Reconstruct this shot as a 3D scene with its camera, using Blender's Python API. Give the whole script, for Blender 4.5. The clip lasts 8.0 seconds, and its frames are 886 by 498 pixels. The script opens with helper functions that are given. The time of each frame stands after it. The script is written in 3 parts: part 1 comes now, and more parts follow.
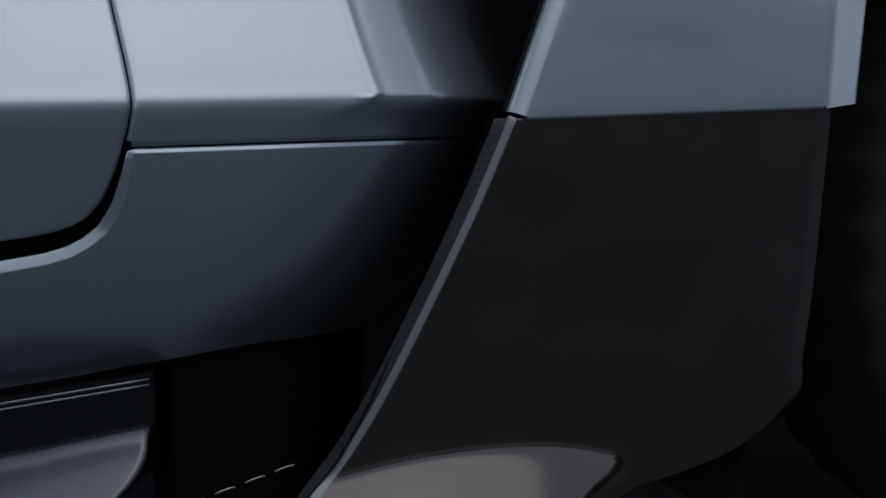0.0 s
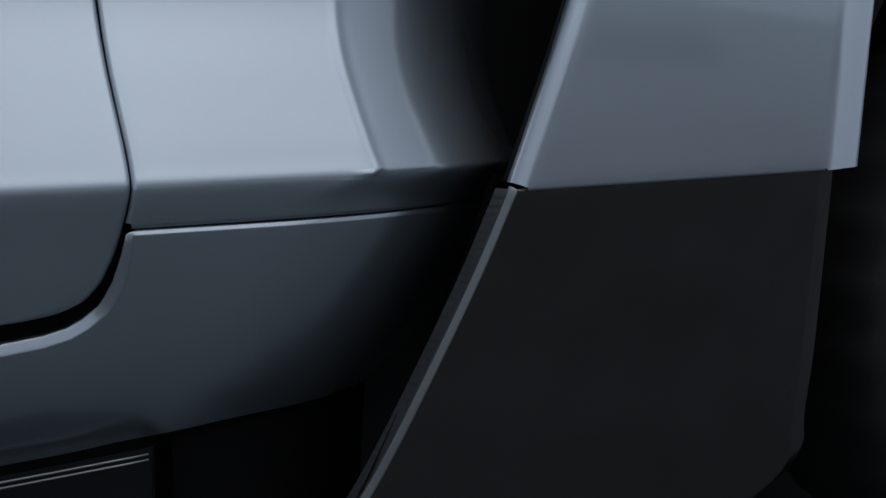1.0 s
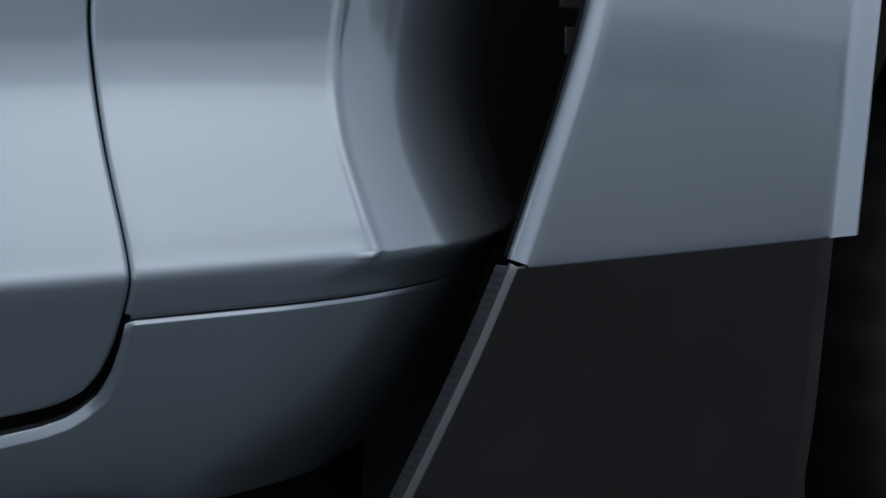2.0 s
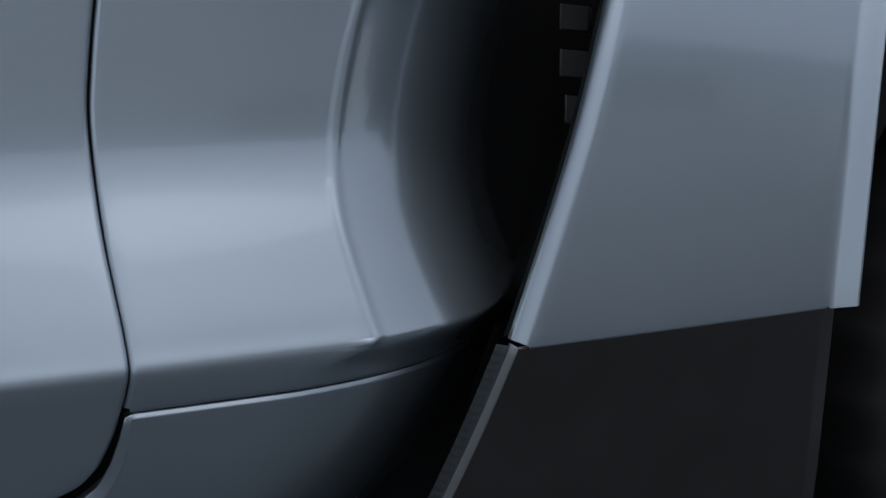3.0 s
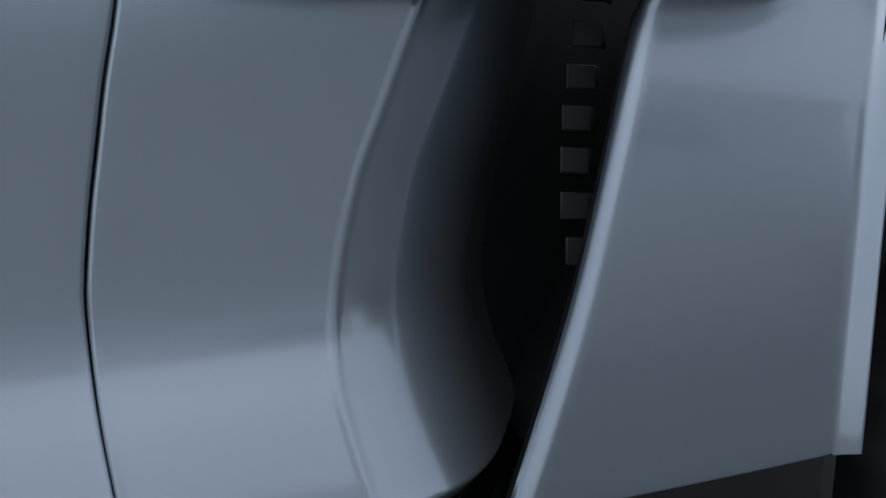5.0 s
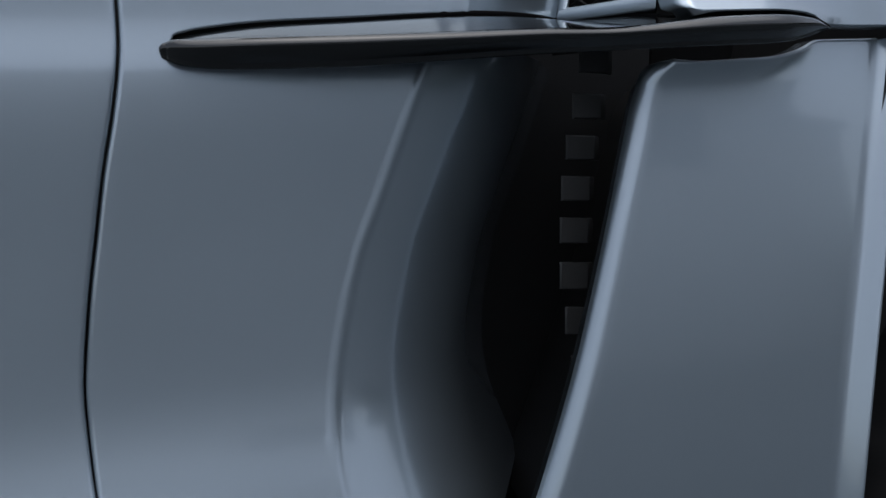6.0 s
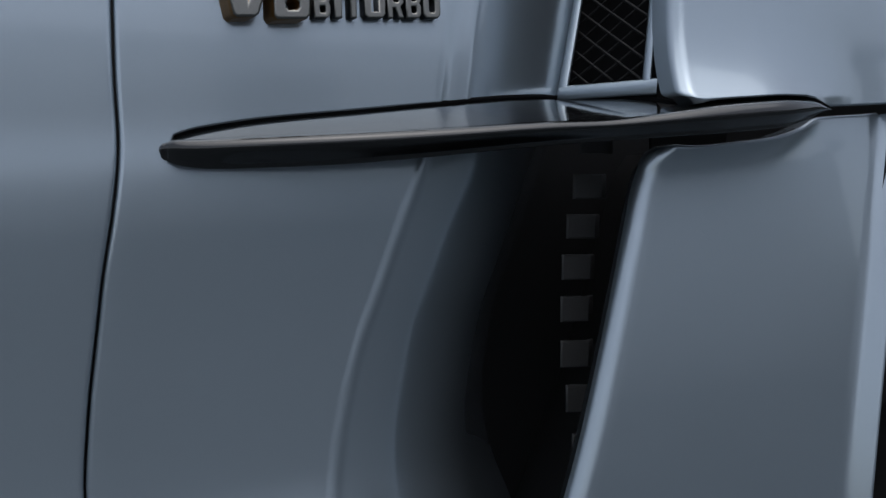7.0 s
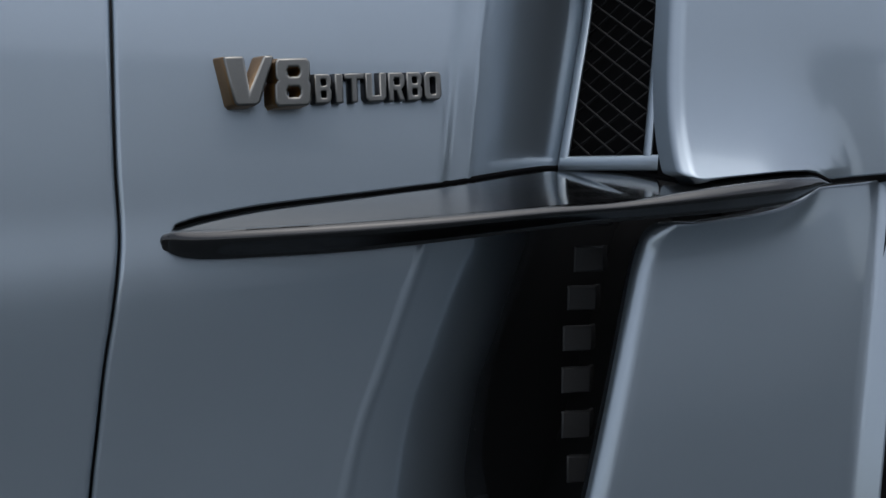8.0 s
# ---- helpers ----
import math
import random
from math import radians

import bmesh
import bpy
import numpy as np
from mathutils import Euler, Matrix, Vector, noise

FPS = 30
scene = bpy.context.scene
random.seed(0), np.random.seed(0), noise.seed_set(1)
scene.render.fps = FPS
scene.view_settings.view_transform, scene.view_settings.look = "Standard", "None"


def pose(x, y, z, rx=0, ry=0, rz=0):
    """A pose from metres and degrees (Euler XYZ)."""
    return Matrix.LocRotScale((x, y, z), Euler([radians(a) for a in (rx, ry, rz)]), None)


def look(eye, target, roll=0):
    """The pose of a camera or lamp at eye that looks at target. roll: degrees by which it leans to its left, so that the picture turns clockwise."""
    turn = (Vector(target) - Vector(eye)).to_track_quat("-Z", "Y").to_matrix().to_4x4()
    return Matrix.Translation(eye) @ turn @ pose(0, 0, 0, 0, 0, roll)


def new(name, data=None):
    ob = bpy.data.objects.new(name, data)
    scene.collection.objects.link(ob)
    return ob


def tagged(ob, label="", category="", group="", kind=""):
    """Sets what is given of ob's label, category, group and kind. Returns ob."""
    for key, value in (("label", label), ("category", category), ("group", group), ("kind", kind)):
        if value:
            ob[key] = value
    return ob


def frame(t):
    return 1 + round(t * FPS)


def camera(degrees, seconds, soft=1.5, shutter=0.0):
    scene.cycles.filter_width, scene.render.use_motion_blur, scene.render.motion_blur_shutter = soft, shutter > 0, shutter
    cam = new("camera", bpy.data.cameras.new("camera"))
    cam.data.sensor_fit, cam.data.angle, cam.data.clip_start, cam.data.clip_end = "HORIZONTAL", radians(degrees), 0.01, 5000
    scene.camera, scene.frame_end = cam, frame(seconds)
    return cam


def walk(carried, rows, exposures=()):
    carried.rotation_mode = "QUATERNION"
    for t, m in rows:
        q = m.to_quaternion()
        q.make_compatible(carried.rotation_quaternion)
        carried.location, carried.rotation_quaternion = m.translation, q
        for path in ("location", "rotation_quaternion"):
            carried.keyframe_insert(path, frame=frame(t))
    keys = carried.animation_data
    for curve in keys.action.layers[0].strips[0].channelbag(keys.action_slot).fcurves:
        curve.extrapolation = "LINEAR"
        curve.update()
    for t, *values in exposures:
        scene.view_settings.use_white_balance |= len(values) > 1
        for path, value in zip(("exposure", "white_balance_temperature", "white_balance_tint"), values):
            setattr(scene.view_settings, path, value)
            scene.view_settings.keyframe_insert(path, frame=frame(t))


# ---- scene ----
cam = camera(52.0, 8.0, soft=1.5)
PATH = [
    (0, pose(-0.2433, -0.7295, 0.5361, 84.776, 0, -19.738) @ pose(0, 0, 0, 0, 0, 0.091)),
    (0.5, pose(-0.2426, -0.7251, 0.5639, 84.804, 0, -19.771) @ pose(0, 0, 0, 0, 0, 0.079)),
    (1, pose(-0.2420, -0.7210, 0.5965, 84.832, 0, -19.804) @ pose(0, 0, 0, 0, 0, 0.068)),
    (1.5, pose(-0.2410, -0.7169, 0.6298, 84.860, 0, -19.837) @ pose(0, 0, 0, 0, 0, 0.056)),
    (3, pose(-0.2385, -0.7046, 0.7302, 84.944, 0, -19.935) @ pose(0, 0, 0, 0, 0, 0.022)),
    (3.5, pose(-0.2373, -0.7002, 0.7668, 84.972, 0, -19.968) @ pose(0, 0, 0, 0, 0, 0.011)),
    (4, pose(-0.2363, -0.6953, 0.7995, 85.000, 0, -20.001) @ pose(0, 0, 0, 0, 0, -0.001)),
    (5.5, pose(-0.2332, -0.6834, 0.9055, 85.084, 0, -20.099) @ pose(0, 0, 0, 0, 0, -0.035)),
    (6, pose(-0.2326, -0.6811, 0.9389, 85.112, 0, -20.132) @ pose(0, 0, 0, 0, 0, -0.046)),
    (6.5, pose(-0.2319, -0.6775, 0.9759, 85.141, 0, -20.165) @ pose(0, 0, 0, 0, 0, -0.058)),
    (7, pose(-0.2312, -0.6731, 1.0155, 85.169, 0, -20.198) @ pose(0, 0, 0, 0, 0, -0.069)),
    (7.5, pose(-0.2309, -0.6700, 1.0512, 85.197, 0, -20.231) @ pose(0, 0, 0, 0, 0, -0.081)),
    (8, pose(-0.2307, -0.6666, 1.0845, 85.225, 0, -20.264) @ pose(0, 0, 0, 0, 0, -0.092)),
]
walk(cam, PATH, exposures=[(0.0, -0.36, 6230, 10), (1.5, -0.20, 6230, 10), (3.5, 0.03, 6230, 10), (5.5, 0.16, 6150, 10), (8.0, 0.17, 6230, 10)])

# ---- world and light ----
world = bpy.data.worlds.new("overcast_sky")
scene.world = world
world.use_nodes = True
wn = world.node_tree
sky = wn.nodes.new("ShaderNodeTexSky")
sky.sky_type = "NISHITA"
sky.sun_disc = False
sky.sun_elevation = radians(77)
sky.sun_rotation = radians(178)
sky.air_density, sky.dust_density, sky.ozone_density = 1.0, 2.5, 1.0
pale = wn.nodes.new("ShaderNodeHueSaturation")
pale.inputs["Saturation"].default_value = 0.40
wn.links.new(sky.outputs[0], pale.inputs["Color"])
wn.links.new(pale.outputs[0], wn.nodes["Background"].inputs[0])
wn.nodes["Background"].inputs[1].default_value = 0.14

sun_data = bpy.data.lights.new("sun", "SUN")
sun_data.energy, sun_data.angle, sun_data.color = 0.9, radians(80), (0.99, 0.985, 0.97)
sun = new("sun", sun_data)
sun.matrix_world = look((0.08, -2.3, 10), (0, 0, 0))


# ---- materials ----
def material(name, colour, rough, metal=0.0, coat=0.0, coat_rough=0.03, vary=0.06, scale=6.0, grain=0.0, grain_scale=400.0, spec=0.5, flake=0.0):
    """A surface with slow variation of tone, fine grain and, if asked, a clear coat and a share of broadly scattering flakes."""
    m = bpy.data.materials.new(name)
    m.use_nodes = True
    n, l = m.node_tree.nodes, m.node_tree.links
    b = n["Principled BSDF"]
    b.inputs["Roughness"].default_value = rough
    b.inputs["Metallic"].default_value = metal
    b.inputs["Coat Weight"].default_value = coat
    b.inputs["Coat Roughness"].default_value = coat_rough
    b.inputs["Specular IOR Level"].default_value = spec
    co = n.new("ShaderNodeTexCoord")
    slow = n.new("ShaderNodeTexNoise")
    slow.inputs["Scale"].default_value, slow.inputs["Detail"].default_value = scale, 4.0
    l.new(co.outputs["Object"], slow.inputs["Vector"])
    fine = n.new("ShaderNodeTexNoise")
    fine.inputs["Scale"].default_value, fine.inputs["Detail"].default_value = grain_scale, 2.0
    l.new(co.outputs["Object"], fine.inputs["Vector"])
    both = n.new("ShaderNodeMath")
    both.operation = "MULTIPLY_ADD"
    both.inputs[1].default_value = 0.5
    l.new(fine.outputs["Fac"], both.inputs[0])
    l.new(slow.outputs["Fac"], both.inputs[2])
    tone = n.new("ShaderNodeMapRange")
    tone.inputs["From Min"].default_value, tone.inputs["From Max"].default_value = 0.45, 1.05
    tone.inputs["To Min"].default_value, tone.inputs["To Max"].default_value = 1 - vary, 1 + vary
    l.new(both.outputs[0], tone.inputs["Value"])
    mix = n.new("ShaderNodeVectorMath")
    mix.operation = "SCALE"
    mix.inputs[0].default_value = colour
    l.new(tone.outputs["Result"], mix.inputs["Scale"])
    l.new(mix.outputs[0], b.inputs["Base Color"])
    if flake:
        wide = n.new("ShaderNodeBsdfPrincipled")
        wide.inputs["Roughness"].default_value = 0.42
        wide.inputs["Metallic"].default_value = metal
        wide.inputs["Coat Weight"].default_value = coat
        wide.inputs["Coat Roughness"].default_value = coat_rough
        l.new(mix.outputs[0], wide.inputs["Base Color"])
        two = n.new("ShaderNodeMixShader")
        two.inputs[0].default_value = flake
        l.new(b.outputs[0], two.inputs[1])
        l.new(wide.outputs[0], two.inputs[2])
        l.new(two.outputs[0], n["Material Output"].inputs["Surface"])
    if grain:
        bump = n.new("ShaderNodeBump")
        bump.inputs["Strength"].default_value, bump.inputs["Distance"].default_value = grain, 0.001
        l.new(fine.outputs["Fac"], bump.inputs["Height"])
        l.new(bump.outputs["Normal"], b.inputs["Normal"])
    return m


PAINT = material("silver_blue_metallic_paint", (0.356, 0.410, 0.459), 0.19, metal=0.84, coat=1.0, coat_rough=0.03, vary=0.03, grain_scale=1500, flake=0.58)
GLOSS_BLACK = material("gloss_black_metal_lacquer", (0.042, 0.045, 0.050), 0.12, metal=0.95, vary=0.1, grain_scale=700)
SKIRT = material("dark_polished_lacquer", (0.110, 0.100, 0.096), 0.12, metal=0.95, vary=0.12, scale=14, grain_scale=900)
EDGE = material("grey_bevel_lacquer", (0.16, 0.17, 0.18), 0.3, metal=0.7, vary=0.15, grain_scale=600)
WEAVE = material("dark_carbon_weave", (0.032, 0.036, 0.041), 0.45, metal=0.3, vary=0.5, grain_scale=320, grain=0.5)
RUBBER = material("black_rubber", (0.007, 0.007, 0.0075), 0.75, vary=0.2, grain=0.3)
PLASTIC = material("black_plastic", (0.008, 0.008, 0.0085), 0.6, vary=0.2, grain=0.2)
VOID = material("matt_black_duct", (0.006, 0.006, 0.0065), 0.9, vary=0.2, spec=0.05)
VANE = material("dark_grey_plastic", (0.042, 0.041, 0.040), 0.55, vary=0.15, grain=0.2)
FIN = material("gloss_black_fin_lacquer", (0.002, 0.0019, 0.0019), 0.2, coat=0.6, coat_rough=0.08, vary=0.1, grain_scale=800, spec=0.45)
FIN_TOP = material("mirror_black_fin_lacquer", (0.004, 0.0042, 0.0045), 0.12, coat=0.8, coat_rough=0.08, vary=0.1, spec=0.3)
# letter flanks: an orange reflection put into the colour, and a plain darkened tone
AMBER_REFLECTION = material("painted_amber_reflection", (0.26, 0.14, 0.045), 0.35, metal=0.8, vary=0.2)
FLANK = material("darkened_flank", (0.03, 0.03, 0.032), 0.4, metal=0.6, vary=0.2)
CHROME = material("satin_chrome", (0.21, 0.205, 0.19), 0.28, metal=1.0, vary=0.08, grain_scale=600)
MESH = material("black_grille_wire", (0.012, 0.0115, 0.0115), 0.55, vary=0.2, spec=0.2)
TRIM = material("grey_trim", (0.30, 0.31, 0.33), 0.3, metal=0.6, vary=0.1)
ASPHALT = material("asphalt", (0.052, 0.064, 0.073), 0.85, vary=0.35, scale=0.8, grain=0.6, grain_scale=120)
WALL = material("pale_wall_cladding", (0.80, 0.80, 0.79), 0.7, vary=0.12, scale=0.6, grain_scale=20)
WHITE = material("white_roof_edge", (0.8, 0.8, 0.8), 0.5, vary=0.05)
GLASS = material("dark_window_glass", (0.03, 0.035, 0.04), 0.1, vary=0.05)
LEAF = material("dark_foliage", (0.035, 0.045, 0.03), 0.9, vary=0.4, scale=0.5, grain_scale=6)


# ---- building blocks ----
def curve(*pts):
    """A smooth function through a few control points."""
    xs, ys = np.array([p[0] for p in pts], float), np.array([p[1] for p in pts], float)
    g = np.gradient(ys, xs)

    def f(v):
        i = int(np.clip(np.searchsorted(xs, v) - 1, 0, len(xs) - 2))
        h = xs[i + 1] - xs[i]
        t = (v - xs[i]) / h
        if t < 0:
            return float(ys[0] + g[0] * (v - xs[0]))
        if t > 1:
            return float(ys[-1] + g[-1] * (v - xs[-1]))
        a, b = 2 * t**3 - 3 * t**2 + 1, t**3 - 2 * t**2 + t
        return float(a * ys[i] + b * h * g[i] + (1 - a) * ys[i + 1] + (t**3 - t**2) * h * g[i + 1])

    return f


def smooth(v, a, b):
    t = min(1.0, max(0.0, (v - a) / (b - a)))
    return t * t * (3 - 2 * t)


def lerp(a, b, t):
    return a + (b - a) * t


def spread(a, b, n, *dense):
    """n steps from a to b, gathered round the dense places, each (centre, width)."""
    v = np.linspace(a, b, 2000)
    w = np.ones_like(v)
    for c, s in dense:
        w += 0.12 * abs(b - a) / s * np.exp(-((v - c) / s) ** 2)
    k = np.concatenate(([0], np.cumsum((w[1:] + w[:-1]) / 2)))
    return [float(x) for x in np.interp(np.linspace(0, k[-1], n + 1), k, v)]


def part(name, bm, mat, parent, label=""):
    me = bpy.data.meshes.new(name)
    bmesh.ops.recalc_face_normals(bm, faces=bm.faces)
    bm.to_mesh(me)
    bm.free()
    for p in me.polygons:
        p.use_smooth = True
    me.materials.append(mat)
    ob = new(name, me)
    ob.parent = parent
    if label:
        tagged(ob, label=label)
    return ob


def hard(ob, angle=35):
    """Creases where faces meet at more than the angle."""
    me = ob.data
    bm = bmesh.new()
    bm.from_mesh(me)
    for e in bm.edges:
        if len(e.link_faces) == 2 and e.calc_face_angle() > radians(angle):
            e.smooth = False
    bm.to_mesh(me)
    bm.free()
    return ob


def sheet(bm, rows):
    """A quad grid from rows of points."""
    vs = [[bm.verts.new(p) for p in r] for r in rows]
    for a, b in zip(vs, vs[1:]):
        for i in range(len(a) - 1):
            bm.faces.new((a[i], a[i + 1], b[i + 1], b[i]))
    return vs


def rolled(r, deep, flat=1.0):
    """Profile of a rounded edge: steps outward and back, with a flange behind it."""
    return [(r * math.sin(a), r * flat * (1 - math.cos(a))) for a in (radians(d) for d in (15, 30, 45, 60, 75, 90))] + [(r, r * flat + deep)]


def bevelled(r, angle, wide, deep):
    """Profile of an edge that turns tightly to an angle, runs flat for a while and turns in again."""
    a = radians(angle)
    out = [(r * math.sin(a * k / 5), r * (1 - math.cos(a * k / 5))) for k in range(1, 6)]
    x, y = out[-1]
    out += [(x + wide * math.cos(a) * k / 4, y + wide * math.sin(a) * k / 4) for k in range(1, 5)]
    x, y = out[-1]
    for k in range(1, 6):
        b = a + (math.pi / 2 - a) * k / 5
        out.append((x + r * (math.sin(b) - math.sin(a)), y + r * (math.cos(a) - math.cos(b))))
    return out + [(out[-1][0], out[-1][1] + deep)]


def cove(step, angles, r, deep):
    """Profile of an edge that sweeps outward through the given angles, then turns sharply in."""
    x, y, out = 0.0, 0.0, []
    for a in angles:
        x, y = x + step * math.cos(radians(a)), y - step * math.sin(radians(a))
        out.append((x, y))
    for k in range(1, 7):
        b = radians(lerp(-angles[-1], 90, k / 6))
        out.append((x + r * (math.sin(b) + math.sin(radians(angles[-1]))), y + r * (math.cos(radians(angles[-1])) - math.cos(b))))
    return out + [(out[-1][0], out[-1][1] + deep)]


def turned_edge(bm, rim, inner, profile, level=False):
    """Turns a panel's rim into the car along a profile. rim: vertices; inner: the next ones inside."""
    pts = [v.co.copy() for v in rim]
    last = list(rim)
    outs = []
    for i, p in enumerate(pts):
        t = (pts[min(i + 1, len(pts) - 1)] - pts[max(i - 1, 0)]).normalized()
        n = Vector((t.z, 0, -t.x)).normalized()
        if level:
            n = Vector((1, 0, 0.20)).normalized()
        if n.dot(p - inner[i].co) < 0:
            n = -n
        tang = p - inner[i].co
        outs.append((n, max(-0.6, min(0.6, tang.y / max(1e-6, tang.dot(n))))))
    for k in range(len(profile(0) if callable(profile) else profile)):
        ring = []
        for i, (p, (n, slope)) in enumerate(zip(pts, outs)):
            out, back = (profile(i) if callable(profile) else profile)[k]
            q = p + n * out
            if level and i == 0:
                q.z -= 0.003
            q.y += back + slope * out
            ring.append(bm.verts.new(q))
        for i in range(len(ring) - 1):
            bm.faces.new((last[i], last[i + 1], ring[i + 1], ring[i]))
        last = ring


def panel(rows, **edges):
    """A panel from a grid of points, with turned edges on the sides named: bottom, top, left, right."""
    bm = bmesh.new()
    vs = sheet(bm, rows)
    sides = {"bottom": (vs[0], vs[1]), "top": (vs[-1], vs[-2]), "left": ([v[0] for v in vs], [v[1] for v in vs]), "right": ([v[-1] for v in vs], [v[-2] for v in vs])}
    left, top = len(vs), len(vs[0])
    sides["left_top"] = ([v[0] for v in vs] + vs[-1][1:], [v[1] for v in vs[:-1]] + [vs[-2][1]] + vs[-2][1:])
    sides["left_bottom"] = ([v[0] for v in vs[::-1]] + vs[0][1:], [v[1] for v in vs[:0:-1]] + [vs[1][1]] + vs[1][1:])
    for side, profile in edges.items():
        if "_" in side:  # one run round a corner, blending from the first profile to the second
            a, b = profile
            profile = lambda i, a=a, b=b: [(lerp(p[0], q[0], smooth(i, left - 8, left + 3)), lerp(p[1], q[1], smooth(i, left - 8, left + 3))) for p, q in zip(a, b)]
        turned_edge(bm, *sides[side], profile, side == "right")
    return bm


def edge_strip(rim, inner, profile):
    """The turned edge alone, as a strip of its own material."""
    bm = bmesh.new()
    a, b = [bm.verts.new(p) for p in rim], [bm.verts.new(p) for p in inner]
    turned_edge(bm, a, b, profile)
    for v in b:
        bm.verts.remove(v)
    return bm


def soft_min(a, b, k):
    h = max(0.0, k - abs(a - b)) / k
    return min(a, b) - h * h * k / 4


def tube(bm, path, radius, n=8):
    """A round bar along a path."""
    rings = []
    for i, p in enumerate(path):
        t = (Vector(path[min(i + 1, len(path) - 1)]) - Vector(path[max(i - 1, 0)])).normalized()
        a = t.cross(Vector((0.31, 0.2, 0.93))).normalized()
        b = t.cross(a)
        rings.append([bm.verts.new(Vector(p) + (a * math.cos(k) + b * math.sin(k)) * (radius[i] if isinstance(radius, list) else radius)) for k in (2 * math.pi * j / n for j in range(n))])
    for u, v in zip(rings, rings[1:]):
        for j in range(n):
            bm.faces.new((u[j], u[(j + 1) % n], v[(j + 1) % n], v[j]))
    bm.faces.new(rings[0])
    bm.faces.new(rings[-1])


def block(bm, x0, x1, y0, y1, z0, z1, bevel=0.0, m=Matrix()):
    made = bmesh.ops.create_cube(bm, size=1.0, matrix=m @ Matrix.Translation(((x0 + x1) / 2, (y0 + y1) / 2, (z0 + z1) / 2)) @ Matrix.Diagonal((x1 - x0, y1 - y0, z1 - z0, 1)))
    if bevel:
        es = {e for v in made["verts"] for e in v.link_edges}
        bmesh.ops.bevel(bm, geom=list(es), offset=bevel, segments=2, affect="EDGES", profile=0.5)


# ---- setting: ground, woods ----
bm = bmesh.new()
steps = [-2000, -400, -120, -40, -14, -5, 0, 5, 14, 40, 120, 400, 2000]
sheet(bm, [[(x, y, 0) for x in steps] for y in steps])
ground = part("ground", bm, ASPHALT, None)
tagged(ground, "dark grey asphalt ground reaching to the horizon", "ground", kind="structure")

bm = bmesh.new()
rnd = random.Random(4)
for k in range(220):
    a = 2 * math.pi * k / 220
    d = 95 + rnd.uniform(-8, 25)
    h = rnd.uniform(3.0, 6.5)
    m = Matrix.Translation((d * math.cos(a), d * math.sin(a), h * 0.42)) @ Matrix.Diagonal((rnd.uniform(2, 4), rnd.uniform(2, 4), h * 0.55, 1))
    bmesh.ops.create_icosphere(bm, subdivisions=2, radius=1.0, matrix=m)
for k in range(60):  # a nearer ragged stand past the hall's end
    a, d = radians(rnd.uniform(-45, 30)), rnd.uniform(30, 48)
    h = rnd.uniform(7.0, 13.0) * lerp(0.12, 1.0, smooth(a, radians(-48), radians(-12)))
    x, y = d * math.cos(a), d * math.sin(a)
    tube(bm, [(x + 0.15 * math.sin(i + k), y, h * 0.1 * i) for i in range(9)], 0.2, 6)
    for j in range(9):
        r = rnd.uniform(0.7, 1.6)
        at = (x + rnd.uniform(-1.6, 1.6), y + rnd.uniform(-1.6, 1.6), h * rnd.uniform(0.18, 0.95))
        bmesh.ops.create_icosphere(bm, subdivisions=1, radius=1.0, matrix=Matrix.Translation(at) @ Matrix.Diagonal((r, r, r * rnd.uniform(0.7, 1.4), 1)))
for v in bm.verts:
    v.co += 0.7 * Vector(noise.noise_vector(v.co * 0.7))
woods = part("woods", bm, LEAF, None)
tagged(woods, "dark leafy trees standing far round the ground", "woods", kind="stuff")

# long plain hall across the yard, mirrored in the paint
hall = new("hall")
tagged(hall, "long plain pale hall across the yard", "building")
bm = bmesh.new()
block(bm, -4.5, 20, -26, -16, 0.0, 7.4, 0.05)
part("wall", bm, WALL, hall)
bm = bmesh.new()
block(bm, -4.8, 20.3, -26.3, -15.7, 7.402, 7.7, 0.04)
part("roof", bm, WHITE, hall, "pale flat roof edge")
for x0, x1, z0 in ((2.6, 4.9, 5.4), (8.5, 13.5, 5.8)):
    bm = bmesh.new()
    block(bm, x0, x1, -15.99, -15.95, z0, 7.0, 0.01)
    part("window", bm, GLASS, hall, "dark window band")

# ---- the car: an empty at its base that carries all panels ----
car = new("car")
tagged(car, "silver blue metallic car with black skirts and a fender vent", "car")

# slope of the body side against the vertical, from the sill to the shoulder
SLOPE = curve((0.36, -0.92), (0.40, -0.65), (0.44, -0.44), (0.48, -0.33), (0.54, -0.23), (0.571, -0.22), (0.578, -0.05), (0.586, 0.36), (0.60, 0.39), (0.66, 0.39), (0.695, 0.378), (0.715, 0.335), (0.74, 0.222), (0.76, 0.142),
              (0.80, 0.085), (0.86, 0.045), (0.92, 0.005), (0.965, -0.005), (0.985, 0.02), (1.005, 0.08), (1.02, 0.17), (1.035, 0.18), (1.06, 0.11), (1.10, 0.12), (1.20, 0.14), (1.40, 0.24))
zs = np.linspace(0.2, 1.6, 2801)
sl = np.array([SLOPE(z) for z in zs])
ys = np.concatenate(([0], np.cumsum((sl[1:] + sl[:-1]) / 2 * (zs[1] - zs[0]))))
ys += -0.015 - np.interp(0.583, zs, ys)
RISE = 0.045  # the body lines climb a little towards the front


def body(x, z):
    """Depth of the undisturbed body side."""
    return float(np.interp(z - RISE * (x + 0.2285), zs, ys)) + 0.03 * (x + 0.2285)


